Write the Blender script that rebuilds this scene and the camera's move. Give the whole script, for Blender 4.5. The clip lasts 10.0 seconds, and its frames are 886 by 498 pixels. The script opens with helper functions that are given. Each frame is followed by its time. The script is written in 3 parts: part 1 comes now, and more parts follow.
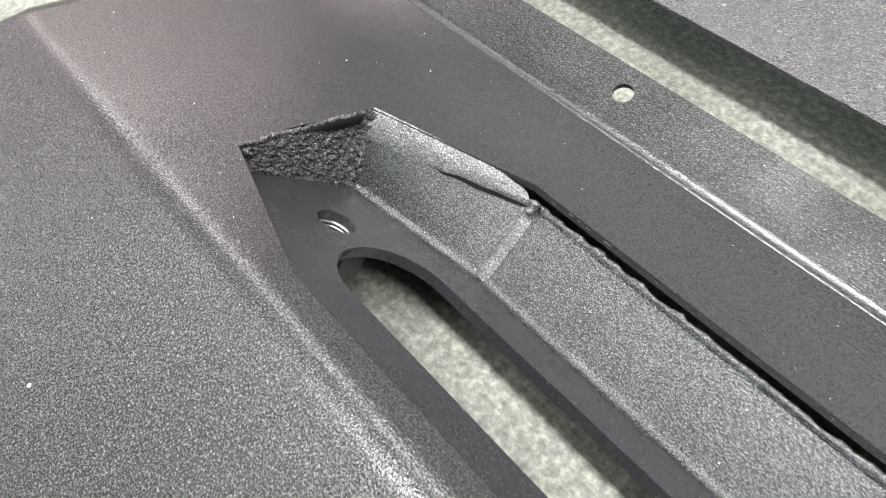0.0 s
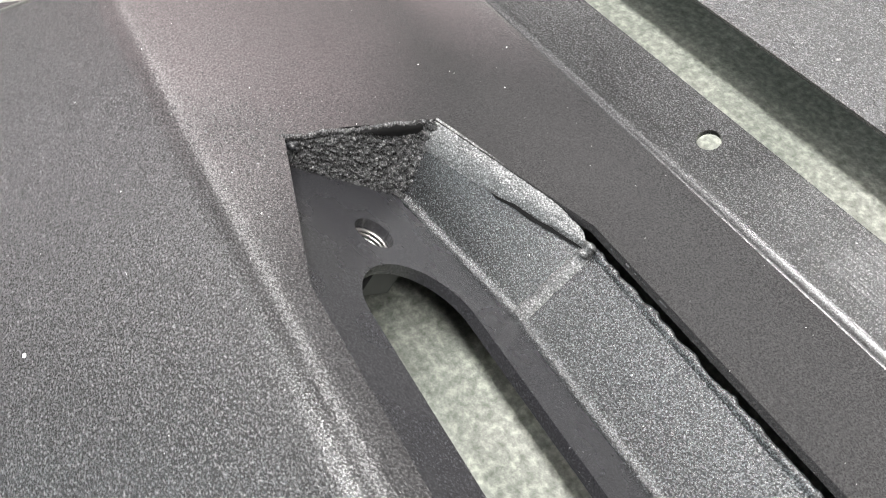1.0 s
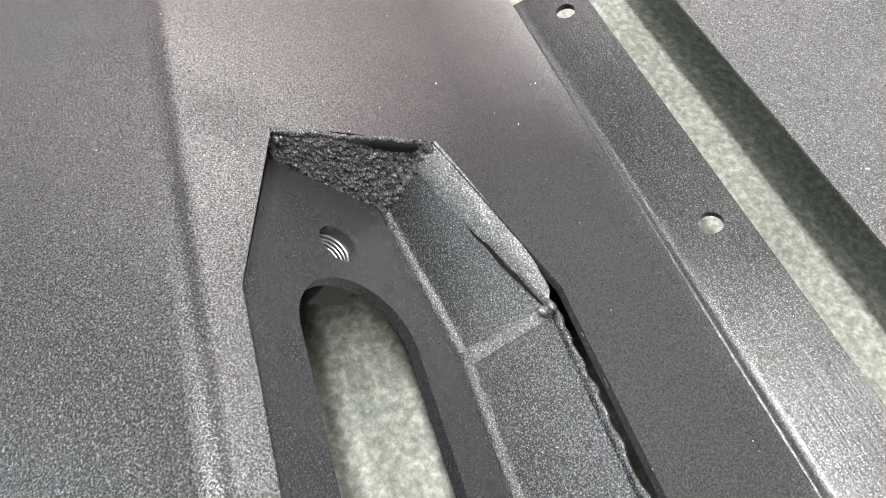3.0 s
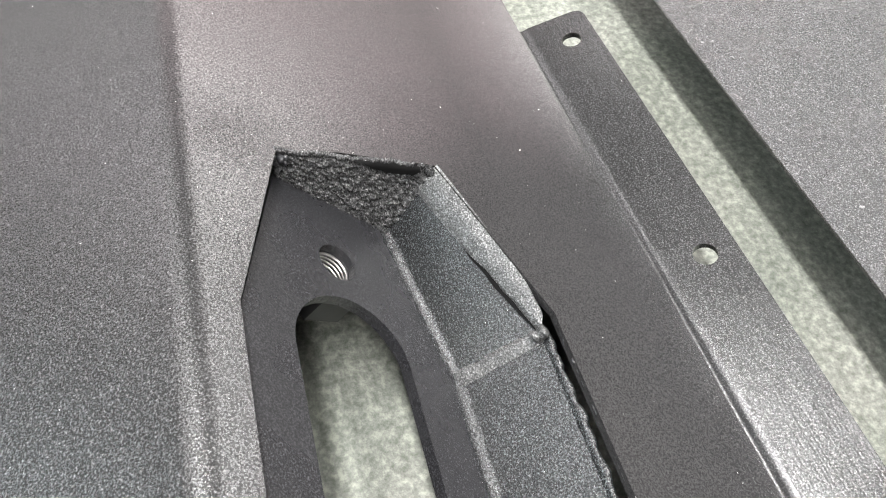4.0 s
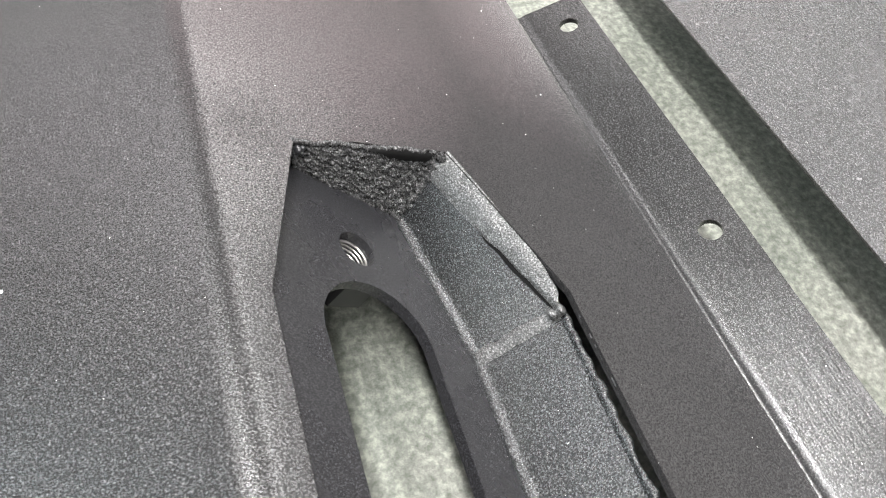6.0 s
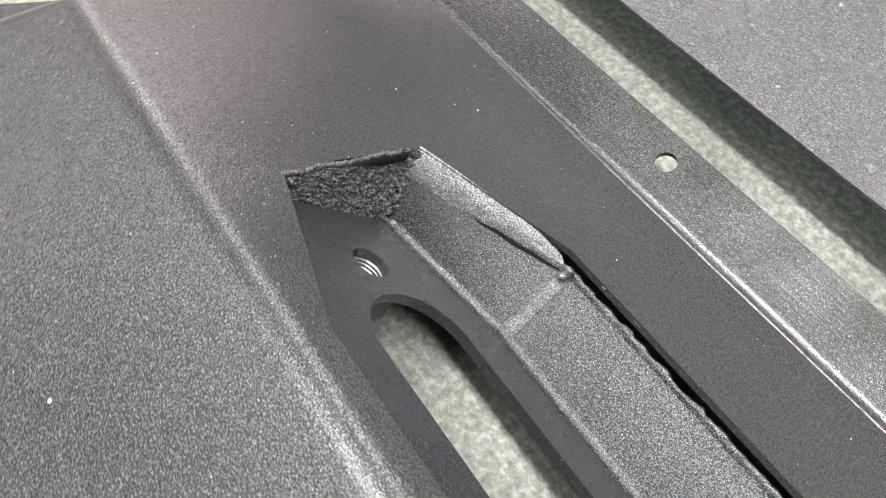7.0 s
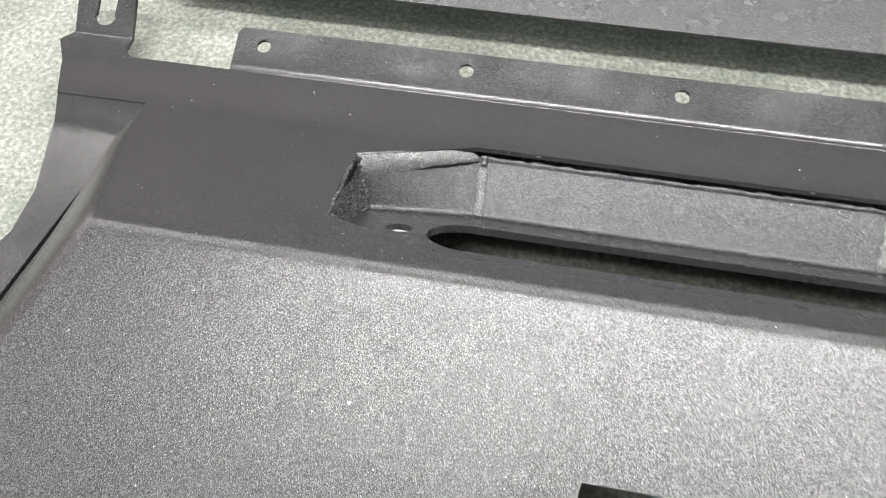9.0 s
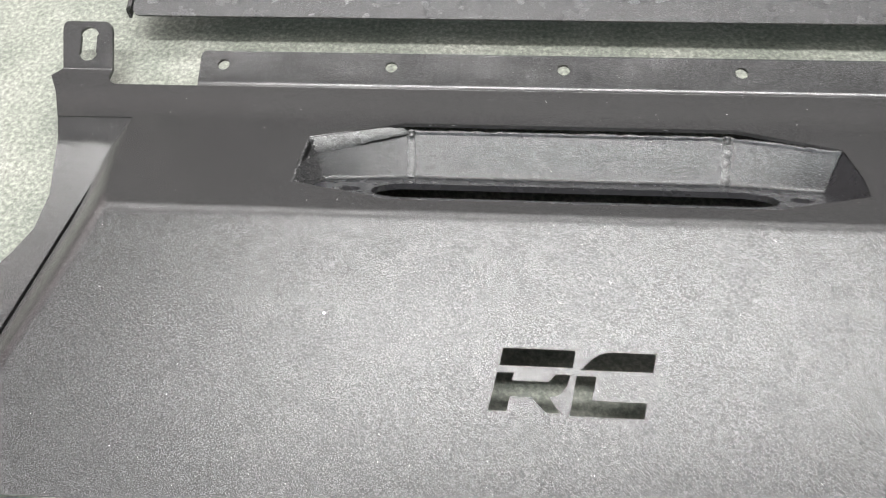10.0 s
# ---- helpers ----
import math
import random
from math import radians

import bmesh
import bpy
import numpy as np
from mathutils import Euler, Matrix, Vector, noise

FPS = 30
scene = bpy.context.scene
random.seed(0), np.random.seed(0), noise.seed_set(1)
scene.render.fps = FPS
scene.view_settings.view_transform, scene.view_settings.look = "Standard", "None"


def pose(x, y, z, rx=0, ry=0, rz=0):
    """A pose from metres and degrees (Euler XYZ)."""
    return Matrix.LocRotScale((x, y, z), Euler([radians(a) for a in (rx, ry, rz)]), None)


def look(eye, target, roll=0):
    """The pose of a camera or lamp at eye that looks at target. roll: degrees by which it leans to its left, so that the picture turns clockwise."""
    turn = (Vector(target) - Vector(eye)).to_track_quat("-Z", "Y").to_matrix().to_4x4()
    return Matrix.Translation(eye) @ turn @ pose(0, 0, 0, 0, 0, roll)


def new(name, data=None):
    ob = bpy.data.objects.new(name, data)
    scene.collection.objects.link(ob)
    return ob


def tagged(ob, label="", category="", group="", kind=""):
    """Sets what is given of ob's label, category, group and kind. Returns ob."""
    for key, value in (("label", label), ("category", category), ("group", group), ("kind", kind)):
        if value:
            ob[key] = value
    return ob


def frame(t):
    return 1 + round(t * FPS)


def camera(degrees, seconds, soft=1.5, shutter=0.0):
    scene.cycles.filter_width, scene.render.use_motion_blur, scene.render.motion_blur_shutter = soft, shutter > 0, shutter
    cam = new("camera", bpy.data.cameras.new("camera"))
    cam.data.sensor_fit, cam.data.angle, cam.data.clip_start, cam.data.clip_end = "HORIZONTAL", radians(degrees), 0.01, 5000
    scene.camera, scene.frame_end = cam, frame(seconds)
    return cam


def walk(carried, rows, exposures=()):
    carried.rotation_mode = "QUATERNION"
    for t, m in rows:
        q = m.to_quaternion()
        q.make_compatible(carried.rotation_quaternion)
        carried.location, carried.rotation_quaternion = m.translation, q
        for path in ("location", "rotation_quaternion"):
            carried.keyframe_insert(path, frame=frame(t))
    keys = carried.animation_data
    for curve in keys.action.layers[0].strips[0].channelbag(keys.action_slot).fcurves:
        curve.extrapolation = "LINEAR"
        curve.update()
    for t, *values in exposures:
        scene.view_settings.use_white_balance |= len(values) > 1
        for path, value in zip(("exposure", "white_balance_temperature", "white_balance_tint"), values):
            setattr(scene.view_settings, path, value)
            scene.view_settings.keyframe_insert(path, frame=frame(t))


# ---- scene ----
cam = camera(60.7, 10.0, soft=1.1, shutter=0.3)
EXPOSURES = [(0, 0.52), (2.5, 0.50), (5.7, 0.38), (7, 0.48), (8, 0.48), (9, 0.24), (10, 0.13)]
PATH = [
    (0, (0.00847, -0.05095, 0.21589), (-0.04070, -0.01967, 0.13463), -9.71),
    (0.5, (-0.00254, -0.04091, 0.20330), (-0.05466, -0.01268, 0.12275), -9.31),
    (1, (0.00174, -0.03666, 0.20431), (-0.05362, -0.01229, 0.12468), -7.71),
    (1.5, (0.01005, -0.03167, 0.19149), (-0.04698, -0.00795, 0.11285), -1.48),
    (2, (0.00099, -0.02606, 0.19494), (-0.05674, -0.00480, 0.11609), -0.57),
    (2.5, (0.00253, -0.01583, 0.20038), (-0.05515, 0.00310, 0.12091), -0.89),
    (4, (0.00499, -0.00833, 0.20922), (-0.05496, 0.00942, 0.13118), 1.33),
    (4.5, (0.00722, -0.00882, 0.21062), (-0.05318, 0.00892, 0.13292), 1.55),
    (5, (0.00897, -0.00694, 0.20918), (-0.05134, 0.01040, 0.13133), 1.50),
    (5.5, (0.00837, -0.00778, 0.20666), (-0.05208, 0.00952, 0.12891), 1.25),
    (7, (-0.01473, -0.05055, 0.22834), (-0.06094, -0.01917, 0.14540), -0.20),
    (7.5, (-0.07850, -0.05495, 0.21195), (-0.11592, -0.01478, 0.12837), -0.45),
    (8, (-0.10079, -0.08154, 0.21845), (-0.12491, -0.03621, 0.13264), -0.53),
    (8.5, (-0.08635, -0.12920, 0.30308), (-0.10085, -0.08223, 0.21600), -0.88),
    (9, (-0.06684, -0.16627, 0.33658), (-0.07832, -0.11925, 0.24908), -3.62),
    (9.5, (-0.05750, -0.20673, 0.37317), (-0.06659, -0.15898, 0.28579), -4.22),
    (10, (-0.04302, -0.24904, 0.39690), (-0.04965, -0.19824, 0.31103), -4.51),
]
walk(cam, [(t, look(eye, target, roll)) for t, eye, target, roll in PATH], EXPOSURES)
# ---- world and light ----
world = bpy.data.worlds.new("workshop_air")
scene.world = world
world.use_nodes = True
world.node_tree.nodes["Background"].inputs[0].default_value = (0.9, 0.95, 1.0, 1)
world.node_tree.nodes["Background"].inputs[1].default_value = 0.05


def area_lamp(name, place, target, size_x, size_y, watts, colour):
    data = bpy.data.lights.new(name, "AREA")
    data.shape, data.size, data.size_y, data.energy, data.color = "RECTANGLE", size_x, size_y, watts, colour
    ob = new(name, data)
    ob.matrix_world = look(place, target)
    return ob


area_lamp("ceiling_tube_middle", (0.45, -0.17, 2.4), (0.45, -0.17, 0), 2.9, 0.24, 120, (1.0, 0.99, 0.98))
area_lamp("ceiling_tube_south", (-1.3, -0.78, 2.4), (-1.3, -0.78, 0), 2.2, 0.36, 22, (1.0, 0.98, 0.97))
area_lamp("ceiling_tube_north", (-0.3, 1.45, 2.4), (-0.3, 1.45, 0), 3.6, 0.4, 78, (1.0, 0.98, 0.97))
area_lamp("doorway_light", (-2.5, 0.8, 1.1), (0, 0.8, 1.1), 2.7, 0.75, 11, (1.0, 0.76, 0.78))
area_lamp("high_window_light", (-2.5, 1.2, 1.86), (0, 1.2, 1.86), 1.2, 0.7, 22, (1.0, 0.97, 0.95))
# added fill, no known source: brightens the left of the bumper's front
area_lamp("west_fill_light", (-2.5, -1.6, 1.9), (0, -1.6, 1.9), 1.4, 0.9, 16, (1.0, 0.93, 0.95))
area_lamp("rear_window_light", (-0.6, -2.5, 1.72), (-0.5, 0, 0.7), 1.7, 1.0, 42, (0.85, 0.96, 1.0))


# ---- materials ----
def material(name):
    m = bpy.data.materials.new(name)
    m.use_nodes = True
    t = m.node_tree
    return m, t, t.nodes["Principled BSDF"]


def node(t, kind, **values):
    n = t.nodes.new(kind)
    for key, value in values.items():
        n.inputs[key.replace("_", " ")].default_value = value
    return n


def coords(t, scale=(1, 1, 1)):
    g = t.nodes.new("ShaderNodeTexCoord")
    m = t.nodes.new("ShaderNodeMapping")
    m.inputs["Scale"].default_value = scale
    t.links.new(g.outputs["Object"], m.inputs["Vector"])
    return m.outputs["Vector"]


def span(t, value, lo, hi):
    """value mapped from lo..hi to 0..1"""
    r = node(t, "ShaderNodeMapRange", From_Min=lo, From_Max=hi)
    t.links.new(value, r.inputs["Value"])
    return r.outputs["Result"]


def noise_tex(t, vec, scale, detail=2.0, rough=0.5):
    n = node(t, "ShaderNodeTexNoise", Scale=scale, Detail=detail, Roughness=rough)
    t.links.new(vec, n.inputs["Vector"])
    return n.outputs["Fac"]


def ramp(t, fac, stops):
    r = t.nodes.new("ShaderNodeValToRGB")
    el = r.color_ramp.elements
    while len(el) < len(stops):
        el.new(0.5)
    for e, (p, c) in zip(el, stops):
        e.position, e.color = p, (*c, 1) if len(c) == 3 else c
    t.links.new(fac, r.inputs["Fac"])
    return r.outputs["Color"]


def bump(t, height, strength, distance, after=None):
    b = node(t, "ShaderNodeBump", Strength=strength, Distance=distance)
    t.links.new(height, b.inputs["Height"])
    if after:
        t.links.new(after, b.inputs["Normal"])
    return b.outputs["Normal"]


def coat(name, base, rough, grain, relief, lump=0.0, shell=False, fleck=0.7, dust=0.06):
    """Powder coat: fine grain, dust specks and faint blotches of gloss. shell: the bumper's outer sheet, where the slope
    is smoother than the rest, the flange is scuffed and weld spatter lies round one corner of the recess."""
    m, t, p = material(name)
    v = coords(t)
    b = node(t, "ShaderNodeBump", Strength=1.0, Distance=relief)
    t.links.new(noise_tex(t, v, grain, 2.0, 0.55), b.inputs["Height"])
    n = b.outputs["Normal"]
    if shell:
        xyz = t.nodes.new("ShaderNodeSeparateXYZ")
        t.links.new(v, xyz.inputs[0])
        smooth = ramp(t, span(t, xyz.outputs["Y"], -0.05, 0.15),
                      [(0.0, (1, 1, 1)), (0.07, (0.8, 0.8, 0.8)), (0.13, (0.42, 0.42, 0.42)), (0.73, (0.42, 0.42, 0.42)), (0.80, (0.45, 0.45, 0.45)), (0.83, (0.5, 0.5, 0.5))])
        t.links.new(smooth, b.inputs["Strength"])
        # long scuffs along the flange
        scuff = noise_tex(t, coords(t, (22, 650, 300)), 1.0, 4.0, 0.7)
        where = ramp(t, noise_tex(t, v, 18, 2.0), [(0.36, (0.1, 0.1, 0.1)), (0.66, (1, 1, 1))])
        on = ramp(t, span(t, xyz.outputs["Y"], 0.10, 0.11), [(0.0, (0, 0, 0)), (1.0, (1, 1, 1))])
        mask = t.nodes.new("ShaderNodeMath")
        mask.operation = "MULTIPLY"
        t.links.new(where, mask.inputs[0])
        t.links.new(on, mask.inputs[1])
        sb = node(t, "ShaderNodeBump", Distance=0.0002)
        t.links.new(mask.outputs[0], sb.inputs["Strength"])
        t.links.new(scuff, sb.inputs["Height"])
        t.links.new(n, sb.inputs["Normal"])
        # spatter round the corner of the recess
        far = t.nodes.new("ShaderNodeVectorMath")
        far.operation = "DISTANCE"
        t.links.new(v, far.inputs[0])
        far.inputs[1].default_value = (-0.160, -0.022, 0.065)
        near = ramp(t, span(t, far.outputs["Value"], 0.0, 0.036), [(0.15, (1, 1, 1)), (0.5, (0.25, 0.25, 0.25)), (1.0, (0, 0, 0))])
        pb = node(t, "ShaderNodeBump", Distance=0.00022)
        t.links.new(near, pb.inputs["Strength"])
        t.links.new(noise_tex(t, v, 950, 3.0, 0.6), pb.inputs["Height"])
        t.links.new(sb.outputs["Normal"], pb.inputs["Normal"])
        n = pb.outputs["Normal"]
    if lump:
        n = bump(t, noise_tex(t, v, 900, 3.0, 0.6), 1.0, lump, n)
    t.links.new(n, p.inputs["Normal"])
    blot = noise_tex(t, v, 22, 4.0, 0.6)
    colour = ramp(t, blot, [(0.3, [c * 0.92 for c in base]), (0.7, [c * 1.06 for c in base])])
    # fine speckle: the powder grain's glints and tiny shadows put into the colour
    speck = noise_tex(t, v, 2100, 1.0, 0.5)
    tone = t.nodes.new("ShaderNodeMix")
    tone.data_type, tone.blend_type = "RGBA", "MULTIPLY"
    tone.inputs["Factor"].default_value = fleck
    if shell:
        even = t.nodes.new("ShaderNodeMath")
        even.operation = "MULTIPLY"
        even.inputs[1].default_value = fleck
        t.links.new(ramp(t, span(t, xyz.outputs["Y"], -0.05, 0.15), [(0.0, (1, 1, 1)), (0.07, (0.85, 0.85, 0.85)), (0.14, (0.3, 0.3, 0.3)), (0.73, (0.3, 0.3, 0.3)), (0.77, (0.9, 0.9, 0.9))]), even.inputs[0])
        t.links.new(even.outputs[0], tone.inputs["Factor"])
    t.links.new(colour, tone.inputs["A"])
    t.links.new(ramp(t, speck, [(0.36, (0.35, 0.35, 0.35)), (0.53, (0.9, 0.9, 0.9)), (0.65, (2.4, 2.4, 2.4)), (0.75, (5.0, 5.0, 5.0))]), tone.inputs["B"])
    # sparse pale dust
    cell = node(t, "ShaderNodeTexVoronoi", Scale=330)
    t.links.new(v, cell.inputs["Vector"])
    pick = t.nodes.new("ShaderNodeSeparateColor")
    t.links.new(cell.outputs["Color"], pick.inputs[0])
    size = node(t, "ShaderNodeMapRange", From_Min=0.55, From_Max=1.0, To_Min=0.0, To_Max=dust)
    t.links.new(pick.outputs[0], size.inputs["Value"])
    dot = t.nodes.new("ShaderNodeMath")
    dot.operation = "LESS_THAN"
    t.links.new(cell.outputs["Distance"], dot.inputs[0])
    t.links.new(size.outputs["Result"], dot.inputs[1])
    dusty = t.nodes.new("ShaderNodeMix")
    dusty.data_type = "RGBA"
    dusty.inputs["B"].default_value = (0.36, 0.36, 0.355, 1)
    t.links.new(dot.outputs[0], dusty.inputs["Factor"])
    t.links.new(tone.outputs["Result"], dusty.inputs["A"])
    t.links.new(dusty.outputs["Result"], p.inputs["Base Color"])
    gloss = node(t, "ShaderNodeMapRange", From_Min=0.36, From_Max=0.66, To_Min=0.8 - 0.65 * fleck, To_Max=0.8 + 0.2 * fleck)
    t.links.new(speck, gloss.inputs["Value"])
    t.links.new(gloss.outputs["Result"], p.inputs["Specular IOR Level"])
    p.inputs["Coat Weight"].default_value, p.inputs["Coat Roughness"].default_value = 0.05, rough + 0.05
    t.links.new(n, p.inputs["Coat Normal"])
    mr = node(t, "ShaderNodeMapRange", From_Min=0.3, From_Max=0.7, To_Min=rough - 0.03, To_Max=rough + 0.03)
    t.links.new(noise_tex(t, v, 60, 3.0), mr.inputs["Value"])
    t.links.new(mr.outputs["Result"], p.inputs["Roughness"])
    return m


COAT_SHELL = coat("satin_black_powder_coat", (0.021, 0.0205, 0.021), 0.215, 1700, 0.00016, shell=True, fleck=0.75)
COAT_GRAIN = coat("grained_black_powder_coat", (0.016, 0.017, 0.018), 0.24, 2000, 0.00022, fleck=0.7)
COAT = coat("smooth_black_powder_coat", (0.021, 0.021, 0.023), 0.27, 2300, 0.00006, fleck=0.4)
# paler copy of the coat: light caught by lip and seams put into the colour
COAT_LIT = coat("lightened_black_powder_coat", (0.060, 0.061, 0.061), 0.29, 1700, 0.00024, fleck=0.7)
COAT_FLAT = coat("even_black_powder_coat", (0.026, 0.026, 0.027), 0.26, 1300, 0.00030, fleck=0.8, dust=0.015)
# rough weld finish, its base colour raised to stand in for reflected sheen
COAT_ROUGH = coat("rough_lightened_powder_coat", (0.048, 0.048, 0.049), 0.20, 1500, 0.00020, 0.0010)


def plain_material(name, base, rough, metal=0.0):
    m, t, p = material(name)
    v = coords(t)
    t.links.new(ramp(t, noise_tex(t, v, 300, 3.0), [(0.3, [c * 0.75 for c in base]), (0.7, base)]), p.inputs["Base Color"])
    p.inputs["Roughness"].default_value, p.inputs["Metallic"].default_value = rough, metal
    return m


STEEL = plain_material("bare_thread_steel", (0.55, 0.54, 0.52), 0.35, 1.0)
NUT_COAT = plain_material("black_nut_finish", (0.022, 0.022, 0.023), 0.4)
NEAR_BLACK = plain_material("near_black_fill", (0.006, 0.006, 0.006), 0.7)
NEAR_BLACK.node_tree.nodes["Principled BSDF"].inputs["Specular IOR Level"].default_value = 0.1


def concrete_material():
    m, t, p = material("worn_concrete")
    v = coords(t)
    big = noise_tex(t, v, 16, 3.0, 0.5)
    grit = noise_tex(t, v, 330, 4.0, 0.7)
    c1 = ramp(t, big, [(0.34, (0.152, 0.164, 0.141)), (0.5, (0.197, 0.207, 0.180)), (0.66, (0.242, 0.246, 0.220))])
    c2 = ramp(t, grit, [(0.3, (0.45, 0.47, 0.42)), (0.5, (0.95, 0.95, 0.95)), (0.66, (1.6, 1.6, 1.52))])
    mix = t.nodes.new("ShaderNodeMix")
    mix.data_type, mix.blend_type = "RGBA", "MULTIPLY"
    mix.inputs["Factor"].default_value = 1.0
    t.links.new(c1, mix.inputs["A"])
    t.links.new(c2, mix.inputs["B"])
    # dark pits and stray crumbs
    pits = ramp(t, noise_tex(t, v, 75, 3.0, 0.6), [(0.27, (0.35, 0.33, 0.28)), (0.34, (1, 1, 1))])
    mix2 = t.nodes.new("ShaderNodeMix")
    mix2.data_type, mix2.blend_type = "RGBA", "MULTIPLY"
    mix2.inputs["Factor"].default_value = 0.5
    t.links.new(mix.outputs["Result"], mix2.inputs["A"])
    t.links.new(pits, mix2.inputs["B"])
    t.links.new(mix2.outputs["Result"], p.inputs["Base Color"])
    p.inputs["Roughness"].default_value = 0.6
    t.links.new(bump(t, grit, 0.6, 0.0012), p.inputs["Normal"])
    return m


CONCRETE = concrete_material()


def plaster_material(name, base):
    m, t, p = material(name)
    v = coords(t)
    t.links.new(ramp(t, noise_tex(t, v, 2.5, 5.0), [(0.3, [c * 0.85 for c in base]), (0.7, base)]), p.inputs["Base Color"])
    p.inputs["Roughness"].default_value = 0.8
    t.links.new(bump(t, noise_tex(t, v, 120, 3.0), 0.3, 0.002), p.inputs["Normal"])
    return m


WALL = plaster_material("grey_wall_paint", (0.30, 0.295, 0.29))
PALE_WALL = plaster_material("pale_wall_paint", (0.42, 0.415, 0.41))
DARK_BAND = plaster_material("dark_reflection_band", (0.12, 0.118, 0.118))
CEILING = plaster_material("ceiling_paint", (0.34, 0.34, 0.335))


# ---- mesh helpers ----
def mesh_of(name, bm, mat, smooth=True):
    me = bpy.data.meshes.new(name)
    bm.normal_update()
    for f in bm.faces:
        f.smooth = smooth and f.smooth
    bm.to_mesh(me)
    bm.free()
    me.materials.append(mat)
    return me


def part(name, bm, mat, parent, label=""):
    ob = new(name, mesh_of(name, bm, mat))
    ob.parent = parent
    if label:
        tagged(ob, label)
    return ob


def thing(name, label, category, group="", kind=""):
    return tagged(new(name), label, category, group, kind)


def inside(p, poly):
    x, y, hit = p[0], p[1], False
    for (x0, y0), (x1, y1) in zip(poly, poly[1:] + poly[:1]):
        if (y0 > y) != (y1 > y) and x < (x1 - x0) * (y - y0) / (y1 - y0) + x0:
            hit = not hit
    return hit


def rounded(poly, radii, steps=5):
    """A polygon with its corners rounded by the given radii."""
    out, n = [], len(poly)
    for i, (p, r) in enumerate(zip(poly, radii)):
        p, a, b = Vector(p), Vector(poly[i - 1]), Vector(poly[(i + 1) % n])
        if r <= 0:
            out.append(tuple(p))
            continue
        da, db = (a - p), (b - p)
        r = min(r, da.length * 0.49, db.length * 0.49)
        s, e = p + da.normalized() * r, p + db.normalized() * r
        for k in range(steps + 1):
            f = k / steps
            out.append(tuple(s * (1 - f) ** 2 + p * 2 * f * (1 - f) + e * f * f))
    return out


def sheet(outline, holes, lines, place, normal, thick):
    """A sheet of metal over the plan (x, y): place(x, y) is its upper face, normal(x, y) its way up."""
    from mathutils.geometry import delaunay_2d_cdt
    verts, edges = [], []

    def loop(points):
        n = len(verts)
        verts.extend(Vector(p) for p in points)
        edges.extend((n + i, n + (i + 1) % len(points)) for i in range(len(points)))

    for points in [outline] + holes:
        loop(points)
    for y in lines:
        n = len(verts)
        verts.extend((Vector((-0.5, y)), Vector((0.5, y))))
        edges.append((n, n + 1))
    vs, _, faces, *_ = delaunay_2d_cdt(verts, edges, [], 0, 1e-7)
    bm = bmesh.new()
    keep = []
    for f in faces:
        c = sum((vs[i] for i in f), Vector((0, 0))) / len(f)
        if inside(c, outline) and not any(inside(c, h) for h in holes):
            keep.append(f)
    used = sorted({i for f in keep for i in f})
    top = {i: bm.verts.new(place(*vs[i])) for i in used}
    low = {i: bm.verts.new(Vector(place(*vs[i])) - thick * Vector(normal(*vs[i]))) for i in used}
    count = {}
    for f in keep:
        a = [vs[i] for i in f]
        if (a[1] - a[0]).cross(a[2] - a[0]) < 0:
            f = f[::-1]
        bm.faces.new([top[i] for i in f]).smooth = True
        bm.faces.new([low[i] for i in reversed(f)]).smooth = True
        for i, j in zip(f, list(f[1:]) + [f[0]]):
            count[(i, j)] = count.get((i, j), 0) + 1
    rim_t, rim_l = {}, {}
    for (i, j) in count:
        if (j, i) not in count:
            for k in (i, j):
                if k not in rim_t:
                    rim_t[k] = bm.verts.new(top[k].co)
                    rim_l[k] = bm.verts.new(low[k].co)
            bm.faces.new((rim_t[j], rim_t[i], rim_l[i], rim_l[j])).smooth = False
    return bm


def tube(points, radius, sides=8, lump=0.0, seed=0.0, freq=400):
    """A bead along points, uneven by lump (a share of its radius)."""
    bm = bmesh.new()
    rings = []
    pts = [Vector(p) for p in points]
    for i, p in enumerate(pts):
        d = (pts[min(i + 1, len(pts) - 1)] - pts[max(i - 1, 0)]).normalized()
        a = d.orthogonal().normalized()
        b = d.cross(a)
        ring = []
        for k in range(sides):
            w = a * math.cos(2 * math.pi * k / sides) + b * math.sin(2 * math.pi * k / sides)
            r = radius * (1 + lump * noise.noise((p + w * radius) * freq + Vector((seed, 0, 0))))
            if i in (0, len(pts) - 1):
                r *= 0.35
            ring.append(bm.verts.new(p + w * r))
        rings.append(ring)
    for r0, r1 in zip(rings, rings[1:]):
        for k in range(sides):
            bm.faces.new((r0[k], r0[(k + 1) % sides], r1[(k + 1) % sides], r1[k])).smooth = True
    bm.faces.new(rings[0][::-1])
    bm.faces.new(rings[-1])
    return bm


def between(a, b, n):
    a, b = Vector(a), Vector(b)
    return [a.lerp(b, i / n) for i in range(n + 1)]


